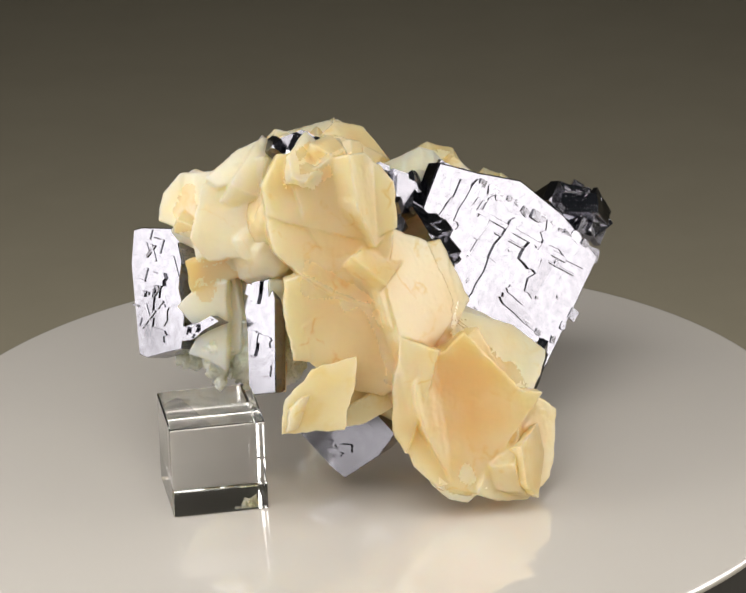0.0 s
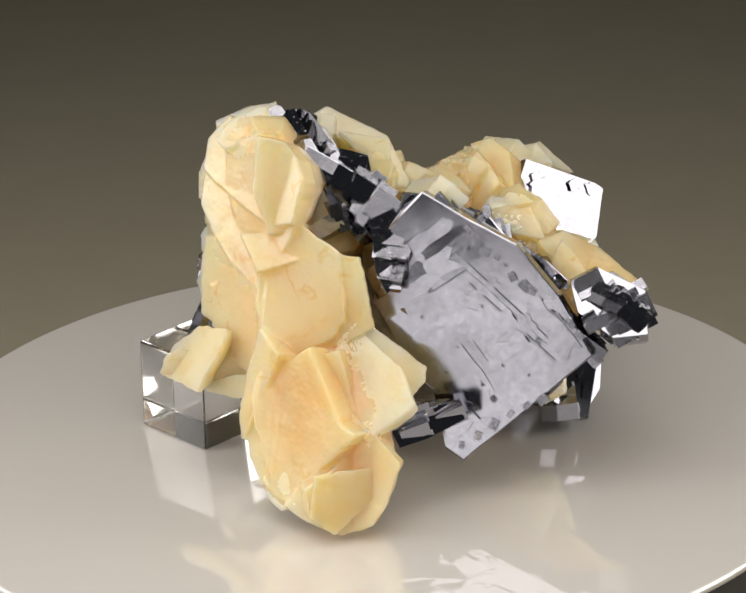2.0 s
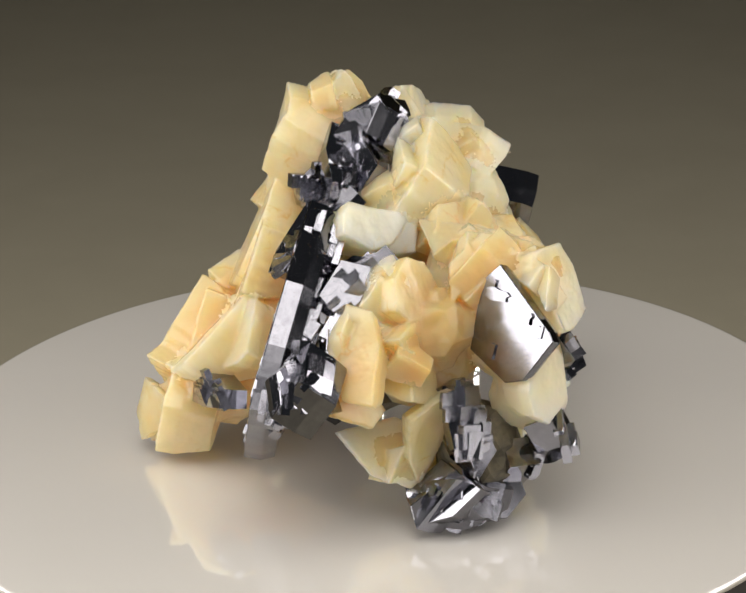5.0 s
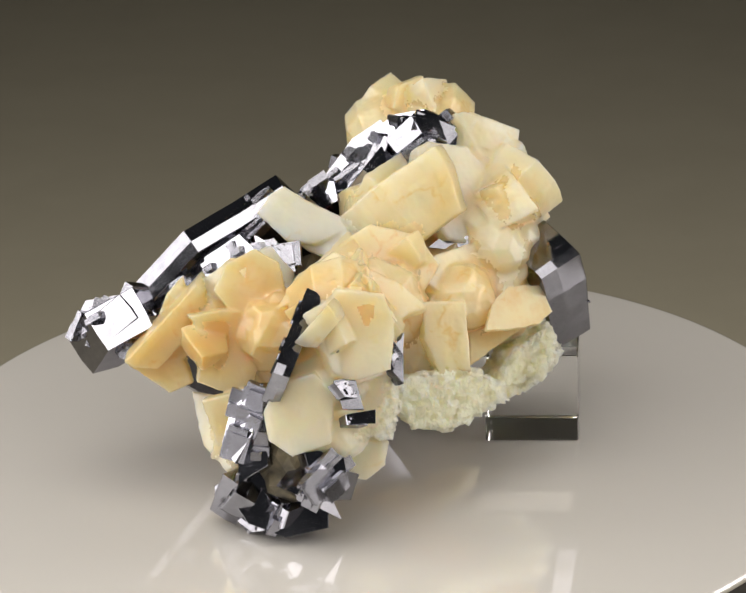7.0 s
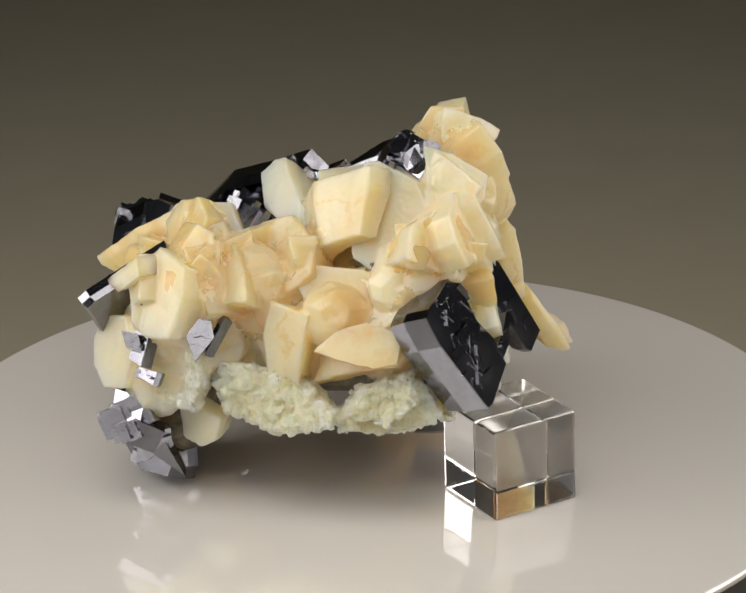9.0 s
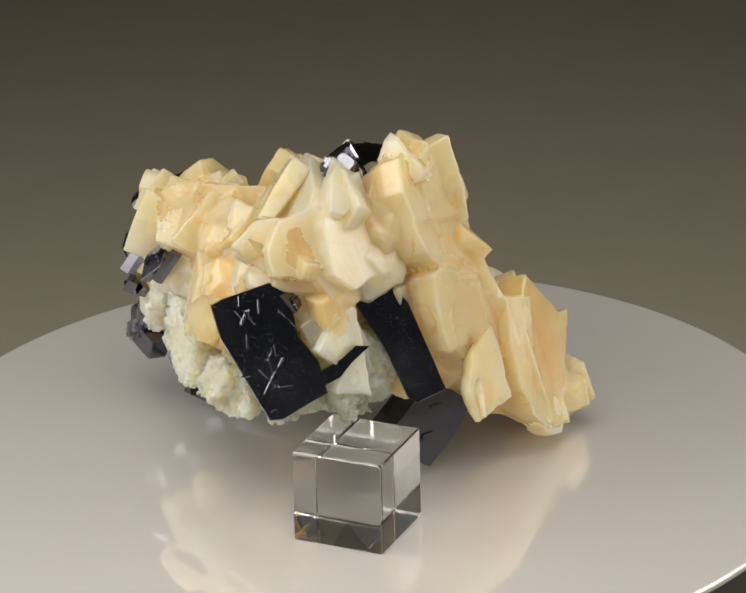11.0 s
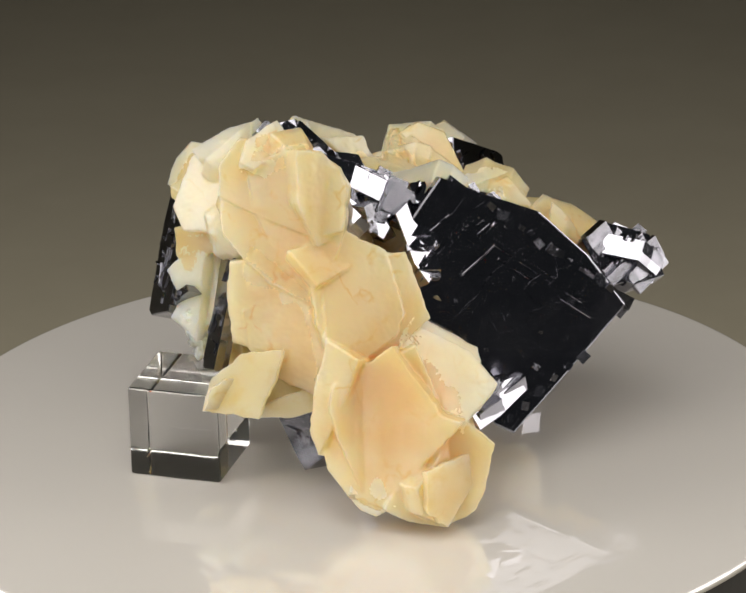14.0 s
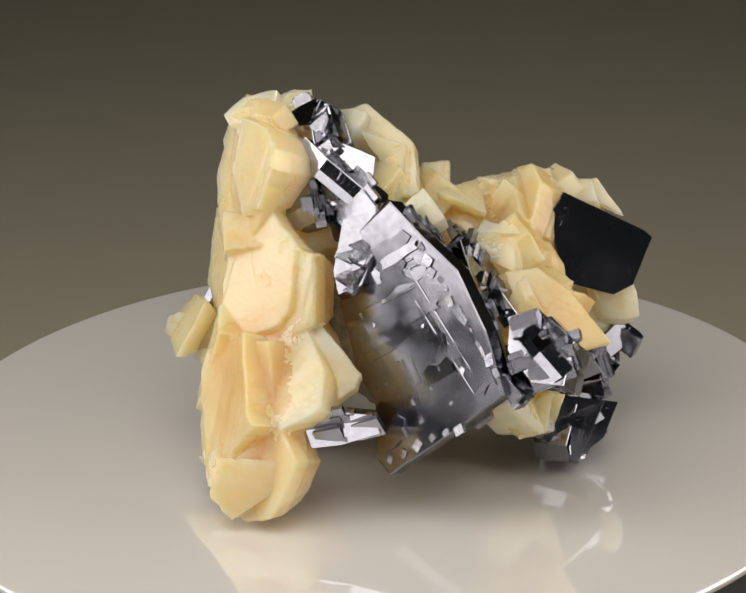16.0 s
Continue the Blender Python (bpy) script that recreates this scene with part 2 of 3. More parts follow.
def clusters():
    """Fuses the intergrown crystals of each side into one translucent body."""
    for side, grown in GROWN.items():
        verts, faces, mats, tree = [], [], [], []
        for bm, mat in grown:
            bm.verts.index_update()
            start = len(verts)
            verts += [v.co.copy() for v in bm.verts]
            faces += [[start + v.index for v in f.verts] for f in bm.faces]
            if mat not in mats:
                mats.append(mat)
            tree += [(v.co.copy(), mats.index(mat)) for v in bm.verts] + [(f.calc_center_median(), mats.index(mat)) for f in bm.faces]
            bm.free()
        raw = bpy.data.meshes.new("cluster")
        raw.from_pydata(verts, [], faces)
        ob = new("calcite_body", raw)
        fuse = ob.modifiers.new("fuse", "REMESH")
        fuse.mode, fuse.voxel_size, fuse.use_smooth_shade = "VOXEL", 0.42 * MM, True
        bpy.context.view_layer.update()
        me = bpy.data.meshes.new_from_object(ob.evaluated_get(bpy.context.evaluated_depsgraph_get()))
        ob.modifiers.clear()
        ob.data = me
        bpy.data.meshes.remove(raw)
        near = kdtree.KDTree(len(tree))
        for i, (co, _) in enumerate(tree):
            near.insert(co, i)
        near.balance()
        me.materials.clear()
        for mat in mats:
            me.materials.append(mat)
        which = [collections.Counter(tree[hit[1]][1] for hit in near.find_n(p.center, 9)).most_common(1)[0][0] for p in me.polygons]
        me.polygons.foreach_set("material_index", which)
        sugar = mats.index(SUGAR) if SUGAR in mats else -1
        grainy = {i for p, w in zip(me.polygons, which) if w == sugar for i in p.vertices}
        move = []
        for v in me.vertices:
            d = 0.16 * noise.noise(v.co * 260) + 0.07 * noise.noise(v.co * 900)
            if v.index in grainy:
                d += 1.5 * abs(noise.noise(v.co * 330)) + 0.7 * noise.cell(v.co * 600) - 0.6
            move.append((v.co, v.normal * d * MM))
        me.vertices.foreach_set("co", [c for co, d in move for c in co + d])
        me.update()
        ob.parent = specimen
        tagged(ob, "intergrown honey calcite crystals with orange stains")


def crystal(kind, at, turn, thick, outline):
    """A tabular crystal: outline in mm on its face, thickness behind the face, worn rims."""
    name, mat, label = KINDS[kind]
    count[0] += 1
    rnd = random.Random(count[0])
    loop = [tuple(float(v) for v in w.split(",")) for w in outline.split()]
    size = max(max(abs(x), abs(y)) for x, y in loop)
    metal = kind in ("galena", "rough")
    jag = 0.004 if kind == "galena" else 0.034 if thick <= 5 else 0.014
    fineloop = []
    for (x0, y0), (x1, y1) in zip(loop, loop[1:] + loop[:1]):
        n = max(1, int(math.hypot(x1 - x0, y1 - y0) / (1.6 if not metal else 4.0)))
        for i in range(n):
            f = i / n
            j = size * jag * (rnd.random() - 0.5) * (2 if 0 < i else 0.5)
            fineloop.append((x0 + (x1 - x0) * f + j, y0 + (y1 - y0) * f + j * (rnd.random() - 0.5) * 2))
    if metal:
        levels = [(0.985, 0.0), (1.0, -0.25), (0.99, -thick * 0.6), (0.93, -thick)]
    else:
        levels = [(0.985, 0.0), (1.0, -0.35), (0.97, -0.35 * thick), (0.70, -thick)]
    bm = bmesh.new()
    rings = []
    for k, z in levels:
        rings.append([bm.verts.new((x * MM, y * MM, (z + (0 if metal else 0.25 * noise.noise((x * 0.25, y * 0.25, count[0])))) * MM)) for x, y in inset(fineloop, k)])
    for a, c in zip(rings, rings[1:]):
        for i in range(len(a)):
            j = (i + 1) % len(a)
            bm.faces.new((a[i], a[j], c[j], c[i]))
    bm.faces.new(rings[0])
    bm.faces.new(list(reversed(rings[-1])))
    if not metal and thick > 5:
        bm.transform(pose(at[0] * MM, at[1] * MM, at[2] * MM, *turn))
        grow(bm, mat, at)
        return None
    ob = part(name, bm, mat, specimen, label)
    if not metal:
        ob.data.shade_smooth()
        ob.data.set_sharp_from_angle(angle=radians(38))
    ob.matrix_basis = pose(at[0] * MM, at[1] * MM, at[2] * MM, *turn)
    if kind == "rough":
        grow_blocks(ob, loop, rnd)
    elif kind == "galena":
        terraces(ob, loop, size, 38 if size > 30 else 4, 15 if size > 30 else 5, rnd)
    return ob


def mass(mat, label, x, y, z, r, seed):
    bm = bmesh.new()
    bmesh.ops.create_icosphere(bm, subdivisions=3, radius=1)
    for v in bm.verts:
        n = 1 + 0.22 * noise.noise(v.co * 1.8 + Vector((seed, 0, 0))) + 0.10 * noise.noise(v.co * 5 + Vector((0, seed, 0)))
        v.co = v.co * n * r * MM
    if mat is not SHADE_MATRIX:
        bm.transform(pose(x * MM, y * MM, z * MM))
        grow(bm, mat, (x, y, z))
        return
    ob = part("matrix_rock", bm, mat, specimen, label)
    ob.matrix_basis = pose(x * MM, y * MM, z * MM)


# core rock whose dark colour stands in for shade deep in the hollow
SHADE_ROCK = "rock matrix coloured dark for the shade of the hollow"
mass(SHADE_MATRIX, SHADE_ROCK, 8, 8, 38, 21, 1)
mass(ORANGE, "", -20, 0, 50, 19, 2)
mass(CALCITE, "", 8, 34, 42, 14, 3)
mass(PALE, "", -16, 24, 44, 13, 4)
mass(CALCITE, "", 12, -20, 34, 15, 5)
mass(CALCITE, "", -8, -8, 66, 14, 6)
mass(ORANGE, "", 28, 30, 48, 10, 7)
mass(PALE, "", -8, 48, 46, 13, 8)
mass(PALE, "", -38, 8, 48, 10, 9)
mass(CALCITE, "", 24, -28, 18, 11, 10)
mass(PALE, "", -5, 58, 34, 10, 11)
mass(CALCITE, "", 4, -22, 50, 12, 12)
mass(SHADE_MATRIX, SHADE_ROCK, 6, 50, 20, 11, 13)
mass(CALCITE, "", -12, 30, 56, 13, 15)
mass(CALCITE, "", -30, 18, 54, 10, 16)
mass(CALCITE, "", 12, 40, 52, 11, 17)
mass(PALE, "", -36, 0, 62, 12, 18)
mass(PALE, "", -4, 56, 48, 11, 19)
mass(CALCITE, "", 28, 36, 50, 10, 20)
mass(CALCITE, "", -21, -21, 76, 9, 21)
mass(PALE, "", -25, -20, 68, 9, 22)
mass(SUGAR, "", -24, -16, 40, 12, 14)


crystal('calcite', (-7.3, -28.0, 85.5), (68, -0, 13), 16, '-12.5,11.7 -3.3,11.1 8.4,8.8 13.9,5.8 17.0,1.0 16.5,-10.6 9.8,-13.1 -2.5,-9.5 -12.3,-6.0 -17.3,-3.6 -17.6,4.3')
crystal('calcite', (-5.9, -32.8, 68.2), (70, -0, 15), 16, '-17.3,14.6 -2.9,9.0 16.0,7.1 13.5,-2.0 11.6,-11.8 7.9,-12.4 -3.0,-7.5 -9.7,-1.9 -16.1,4.8')
crystal('calcite', (14.6, -29.8, 54.6), (66, -0, 45), 16, '-0.8,21.6 9.4,14.8 12.0,-2.0 8.9,-7.6 -2.4,-13.4 -8.1,-15.9 -10.2,-6.1 -8.8,8.6')
crystal('orange', (-5.8, -37.0, 48.6), (80, -0, 7), 16, '-13.9,16.8 -7.4,18.4 8.8,8.6 14.5,-1.1 17.9,-11.0 10.2,-15.9 0.2,-12.7 -3.6,-5.9 -12.4,-4.5 -14.3,7.4')
crystal('calcite', (-11.0, -46.3, 36.3), (64, -0, 1), 5, '9.1,10.7 8.8,5.4 5.4,-7.9 -0.6,-8.0 -10.8,-8.5 -9.5,0.5 -2.4,7.9')
crystal('calcite', (11.3, -42.7, 35.3), (76, 0, -3), 14, '-2.1,15.0 7.9,11.3 4.4,-1.0 -1.2,-16.1 -4.5,-9.6 -4.5,0.4')
crystal('pale', (36.1, -22.3, 37.7), (46, -0, 33), 12, '-12.5,8.6 -8.2,15.0 5.9,6.4 12.2,-3.1 11.1,-5.2 3.0,-13.3 -2.2,-11.3 -9.4,2.9')
crystal('calcite', (25.3, -40.9, 25.0), (76, -0, 11), 16, '-8.1,17.2 1.9,24.7 15.9,7.8 21.6,6.7 6.2,-12.2 0.9,-17.6 -8.0,-15.9 -14.1,-9.1 -16.4,-1.6')
crystal('calcite', (40.4, -34.6, 13.8), (76, -0, 39), 14, '7.0,14.9 13.8,8.1 10.4,-3.6 7.5,-8.9 -0.9,-12.3 -10.5,-9.9 -16.8,-6.0 -11.7,1.6 1.2,16.2')
crystal('pale', (23.9, -44.6, 8.3), (70, -0, 9), 6, '-7.9,2.8 3.6,2.7 5.8,-0.3 1.6,-3.2 -3.2,-1.9')
crystal('pale', (-31.6, -21.7, 77.6), (66, -0, -13), 14, '-9.7,7.5 -0.8,14.1 6.4,15.9 6.6,3.5 4.0,-0.1 9.5,-11.6 3.1,-10.3 -6.9,-12.1 -12.2,-6.8')
crystal('pale', (-30.7, -16.1, 89.5), (42, -0, -3), 8, '-8.8,-3.7 -0.4,4.6 5.0,7.2 7.6,2.1 2.1,-4.1 -5.4,-6.1')
crystal('orange', (-33.2, -21.2, 60.8), (82, -0, -9), 10, '-12.6,3.3 2.6,7.3 12.1,-0.4 8.0,-5.0 1.5,-0.6 -11.5,-4.6')
crystal('pale', (-40.6, -22.8, 46.9), (78, -0, -19), 8, '-8.5,4.8 -3.5,10.4 5.1,12.8 5.6,1.6 5.8,-11.3 2.8,-9.4 -5.0,-7.4 -2.1,-1.5')
crystal('sugar', (-39.0, -22.2, 34.3), (90, -0, -11), 7, '-3.8,5.3 3.1,6.6 2.6,-4.4 0.7,-6.2 -2.7,-1.3')
crystal('orange', (-23.0, -29.3, 47.2), (85, 0, -1), 12, '-1.1,14.9 2.9,14.7 2.7,-16.0 -2.7,-15.4 -1.8,1.8')
crystal('calcite', (3.3, -26.9, 84.5), (76, -0, 57), 14, '-5.4,12.8 1.9,10.9 6.0,4.9 5.7,-1.9 2.4,-12.2 -3.4,-13.2 -7.2,-1.3')
crystal('calcite', (-7.5, -30.2, 81.1), (78, -0, 13), 14, '-9.0,9.1 1.6,14.7 6.9,0.8 8.5,-10.2 -1.3,-12.0 -6.8,-2.5')
crystal('pale', (-11.6, -25.6, 94.2), (44, -0, 43), 8, '-9.3,-2.7 -6.0,3.2 3.2,8.0 6.4,1.1 9.6,-2.8 1.9,-1.6 -5.8,-5.2')
crystal('calcite', (15.8, -26.4, 55.3), (70, -0, 47), 16, '-14.8,7.8 -4.9,11.5 0.2,13.1 11.9,12.1 13.7,4.8 15.9,-6.2 6.8,-11.0 -2.0,-13.6 -11.9,-16.4 -14.9,-2.1')
crystal('calcite', (6.9, -28.7, 67.9), (44, 0, 55), 10, '-11.3,5.0 1.6,5.7 13.7,-1.2 3.2,-3.2 -7.2,-6.3')
crystal('pale', (32.8, -19.4, 36.8), (52, -0, 71), 12, '-7.8,11.0 3.1,14.2 14.3,2.2 13.4,-1.5 7.8,-6.0 -1.1,-12.0 -6.6,-13.8 -11.7,-1.5 -11.4,7.4')
crystal('calcite', (23.9, -39.3, 25.9), (76, -0, 35), 16, '-11.3,12.9 -8.2,16.4 11.0,22.3 18.9,0.9 11.4,-9.4 5.2,-15.2 1.4,-18.4 -5.3,-15.4 -10.6,-0.8 -12.4,6.6')
crystal('calcite', (41.0, -33.9, 16.2), (78, 0, 75), 14, '4.4,11.3 12.5,11.7 13.4,0.8 3.7,-6.9 -5.3,-13.0 -12.0,-7.8 -12.4,-0.1 -4.2,4.0')
crystal('calcite', (43.5, -37.4, 12.9), (78, -0, 71), 5, '-7.5,7.5 14.8,7.2 5.8,-2.4 -3.5,-9.0 -9.5,-3.3')
crystal('pale', (24.3, -42.2, 8.1), (78, 0, 41), 4, '-7.6,2.7 4.5,1.9 4.8,-2.6 -1.8,-2.0')
crystal('orange', (-5.6, -36.2, 46.7), (82, -0, 15), 12, '-9.9,6.3 2.7,15.1 7.5,4.0 10.2,-10.9 -2.1,-10.8 -8.4,-3.8')
crystal('calcite', (-8.5, -42.1, 34.5), (82, -0, 37), 4, '-15.0,-4.7 -13.0,0.8 4.1,7.7 13.5,4.2 12.8,-2.4 -2.4,-5.5')
crystal('calcite', (-1.2, -40.3, 29.4), (80, -0, 25), 4, '-8.0,0.3 6.9,5.7 9.4,-0.3 0.9,-2.9 -9.2,-2.8')
big_face = crystal('galena', (35.7, 5.4, 46.4), (75, -0, 40), 8, '-11.4,34.7 -20.9,23.5 -23.2,4.8 -18.4,-2.2 -13.6,-11.7 -6.3,-16.8 -2.3,-32.0 2.6,-34.9 16.5,-22.3 35.5,-4.5 26.3,10.0 14.2,22.8 0.8,28.6')
crystal('rough', (44.6, -12.9, 27.6), (76, -0, 69), 8, '-9.5,1.0 -4.7,4.6 9.2,4.4 11.1,-0.3 0.8,-4.1 -6.9,-5.6')
side_plate = crystal('galena', (-53.6, -7.3, 52.3), (70, -0, -49), 12, '-13.8,11.6 -11.0,13.0 1.4,16.3 5.7,15.3 8.1,2.0 12.7,-4.6 14.4,-12.7 2.3,-18.8 -0.8,-18.8 -7.2,-6.3 -11.8,2.9')
crystal('galena', (-27.7, -28.5, 49.2), (70, -0, -49), 4, '-9.8,10.6 -7.5,12.6 -0.1,14.6 4.3,9.1 12.5,-13.8 5.0,-16.7 2.4,-15.0 -2.4,-2.3 -4.3,1.0')
crystal('galena', (-42.8, -22.8, 46.9), (70, -0, -49), 4, '-6.5,-1.7 -0.3,1.4 3.6,4.5 7.0,4.0 2.2,0.2 -0.9,-3.3 -5.1,-5.1')
crystal('galena', (-44.4, -9.5, 63.0), (60, 0, 11), 5, '-2.9,2.6 0.9,2.4 2.9,1.0 1.7,-2.8 -2.6,-3.2')
crystal('galena', (-45.7, -11.2, 49.8), (70, 0, 16), 5, '-2.0,3.7 4.2,3.2 2.9,-0.0 -1.7,-4.0 -3.5,-2.9')
crystal('galena', (-4.1, -23.7, 12.9), (82, 0, -27), 12, '-15.0,0.3 1.8,13.7 12.5,5.0 8.2,-1.8 -1.7,-9.8 -5.8,-7.3')
crystal('pale', (-42.4, -14.1, 75.2), (65, 0, -34), 14, '-11.7,3.5 -7.5,9.7 2.7,12.0 8.5,9.5 14.5,0.3 7.9,-9.2 3.0,-11.5 -0.3,-6.1 -5.7,-4.5 -11.3,-3.8')
crystal('pale', (-30.3, -15.1, 87.3), (48, -0, -29), 9, '-6.4,-3.4 -1.3,6.3 3.1,7.3 6.2,0.4 2.8,-4.0 -4.4,-6.5')
crystal('galena', (-17.3, -10.1, 91.0), (52, -0, -14), 5, '-7.4,-0.0 1.9,5.3 6.9,0.3 2.9,-2.9 -4.4,-2.7')
crystal('orange', (-29.2, -15.4, 69.0), (75, -0, -28), 10, '-2.5,9.5 5.0,11.2 7.8,2.7 4.2,-6.2 -4.5,-9.5 -9.9,-7.7')
crystal('pale', (-38.1, -18.3, 47.9), (76, -0, -36), 12, '-9.7,7.7 -3.3,11.3 4.0,12.2 8.0,1.4 8.5,-7.3 4.7,-10.9 0.6,-8.5 -6.2,-6.9 -6.6,0.9')
crystal('sugar', (-39.7, -11.7, 30.3), (95, -0, -34), 9, '-13.4,-0.0 -3.6,4.7 12.2,3.9 15.8,-4.8 -0.1,-1.2 -10.9,-2.6')
crystal('orange', (-19.3, -19.9, 50.7), (82, -0, -24), 10, '-4.9,11.1 3.9,12.7 5.0,-5.1 -0.1,-13.1 -3.8,-5.5')
crystal('calcite', (-18.0, -24.3, 85.1), (60, -0, -22), 12, '-8.6,1.2 -2.8,8.7 4.5,10.1 7.4,-0.9 4.1,-10.7 -4.5,-8.5')
crystal('pale', (-42.8, -4.6, 75.1), (60, -0, -60), 12, '-12.9,0.6 -6.1,7.3 5.3,8.4 5.0,1.0 9.6,-4.7 3.4,-6.5 -4.3,-6.0')
crystal('pale', (-34.0, -2.3, 75.2), (55, -0, -146), 12, '-12.5,16.5 -5.3,13.7 5.2,7.8 10.6,2.6 15.5,-9.0 9.1,-12.0 2.4,-13.6 -4.7,-10.1 -8.3,-2.0 -11.9,6.2')
crystal('calcite', (-34.0, 13.6, 59.1), (55, -0, -156), 12, '-10.1,6.3 2.4,8.0 14.7,5.9 13.4,-1.5 8.5,-7.5 -1.4,-8.1 -10.9,-3.7 -16.7,0.5')
crystal('calcite', (-12.6, 11.5, 79.3), (72, 0, -166), 4, '-9.4,-7.4 -5.1,1.2 4.8,7.4 6.2,6.2 3.8,-1.2 -0.2,-6.2')
crystal('orange', (-14.6, 26.7, 67.3), (50, -0, -161), 12, '-13.3,5.3 -4.6,10.2 7.5,5.9 12.1,-1.9 5.7,-11.8 -0.2,-6.5 -7.3,-1.2')
crystal('calcite', (-11.0, 42.8, 66.8), (48, -0, -161), 12, '-10.7,7.3 -7.0,9.8 1.4,5.0 9.6,-0.3 15.5,-6.9 5.7,-10.3 -3.7,-5.0 -10.8,0.3')
crystal('pale', (11.3, 17.7, 74.2), (60, 0, -171), 10, '-11.6,0.6 -8.2,5.7 -4.5,7.7 2.0,3.6 9.7,0.1 12.4,-3.5 3.9,-7.5 -3.7,-6.6')
crystal('calcite', (19.3, 41.7, 65.1), (66, 0, -169), 12, '-9.4,-2.1 -5.9,5.2 1.4,8.5 7.6,5.0 9.0,-1.7 1.8,-6.7 -4.4,-8.1')
crystal('orange', (40.9, 42.9, 49.0), (70, -0, -175), 8, '-12.2,3.5 -3.3,4.1 -1.1,11.0 3.2,15.6 5.5,6.5 8.4,-0.6 3.6,-5.9 6.5,-11.9 0.3,-14.8 -11.0,-7.6')
crystal('calcite', (24.4, 48.8, 49.1), (80, -0, -156), 10, '-9.0,9.7 0.2,10.4 8.6,8.5 9.2,-2.8 6.4,-10.2 -2.2,-10.9 -8.1,-7.9 -5.1,3.2')
crystal('calcite', (22.6, 50.2, 27.3), (104, -0, 174), 6, '-8.2,8.0 4.9,13.5 6.4,6.1 3.2,-5.5 -1.1,-15.0 -5.3,-7.1')
crystal('pale', (-12.8, 61.2, 60.9), (68, -0, -164), 12, '-7.8,8.0 -4.2,12.2 7.8,10.3 10.1,3.1 8.7,-8.8 0.4,-11.1 -6.8,-9.9 -8.2,-3.9')
crystal('pale', (0.5, 70.1, 41.9), (80, -0, -166), 10, '-8.6,1.1 -4.8,8.5 4.8,11.1 9.5,3.7 8.1,-7.5 -1.6,-10.6 -7.5,-6.3')
crystal('sugar', (-14.9, 58.4, 39.5), (80, -0, -146), 10, '-9.9,9.1 5.0,8.2 9.4,0.1 6.1,-9.4 -1.2,-7.1 -9.4,-0.9')
crystal('pale', (-11.6, 51.0, 21.4), (85, -0, -151), 8, '-7.6,7.2 7.1,4.3 5.6,-2.1 0.5,-5.4 -5.6,-4.0')
crystal('calcite', (-29.9, 34.1, 49.9), (75, -0, -141), 12, '-4.5,10.2 7.0,8.2 6.0,-10.2 -2.9,-8.7 -5.7,0.5')
crystal('orange', (-43.4, 16.6, 47.0), (60, -0, -146), 8, '-11.8,0.8 4.4,6.0 12.0,5.0 9.9,0.3 -1.0,-3.2 -13.5,-8.9')
crystal('sugar', (-32.0, 35.4, 32.8), (80, -0, -141), 10, '-11.0,8.4 5.9,7.3 15.8,1.1 14.1,-3.7 -2.1,-8.4 -9.7,-5.8 -13.0,1.2')
crystal('sugar', (-48.7, 14.8, 37.0), (75, 0, -131), 8, '-8.2,2.7 7.2,7.9 10.4,0.8 1.8,-6.0 -11.2,-5.4')
crystal('pale', (-28.0, 3.5, 76.1), (62, -0, -130), 12, '-8.0,15.8 -4.4,16.4 6.7,12.1 10.4,5.4 4.4,-9.3 8.2,-16.0 0.8,-14.2 -7.8,-9.4 -10.3,-0.8')
crystal('calcite', (-44.1, -5.6, 73.8), (70, 0, -110), 12, '-12.2,6.9 0.5,7.7 6.1,2.0 11.4,1.3 9.9,-3.4 2.8,-4.9 -6.3,-6.1 -12.3,-3.5')
crystal('orange', (-6.2, 8.5, 74.3), (70, -0, -130), 10, '-5.9,6.2 7.7,6.8 6.4,-1.8 -1.0,-4.3 -7.2,-6.8')
crystal('calcite', (-31.8, 17.3, 60.6), (56, -0, -125), 12, '-14.3,4.0 -12.4,7.7 4.6,7.1 13.0,3.1 14.6,-3.1 6.6,-9.0 -1.9,-7.5 -10.2,-2.3')
crystal('orange', (-45.9, 18.0, 51.9), (50, -0, -125), 5, '-12.6,-1.8 -6.9,4.3 0.4,6.6 10.6,3.8 9.7,-3.7 3.6,-5.4 -4.8,-3.9')
crystal('calcite', (-27.6, 26.8, 47.3), (80, 0, -135), 12, '-7.8,3.2 -1.6,11.0 5.8,6.3 10.7,-3.5 0.8,-12.8 -7.8,-4.3')
crystal('pale', (15.9, 33.4, 64.2), (70, -0, -135), 8, '-8.2,5.4 1.8,7.0 7.1,-1.5 4.7,-6.5 -5.4,-4.4')
crystal('orange', (-8.9, 36.2, 57.3), (82, -0, -113), 8, '-7.2,4.0 1.0,15.7 4.6,12.7 6.4,2.4 3.1,-10.0 -1.2,-18.5 -6.7,-6.3')
crystal('pale', (-12.2, 57.7, 59.4), (68, -0, -125), 8.5, '-11.2,3.0 -4.3,10.3 1.8,12.3 8.9,7.3 12.2,-2.5 5.9,-12.0 -3.8,-11.7 -9.7,-6.7')
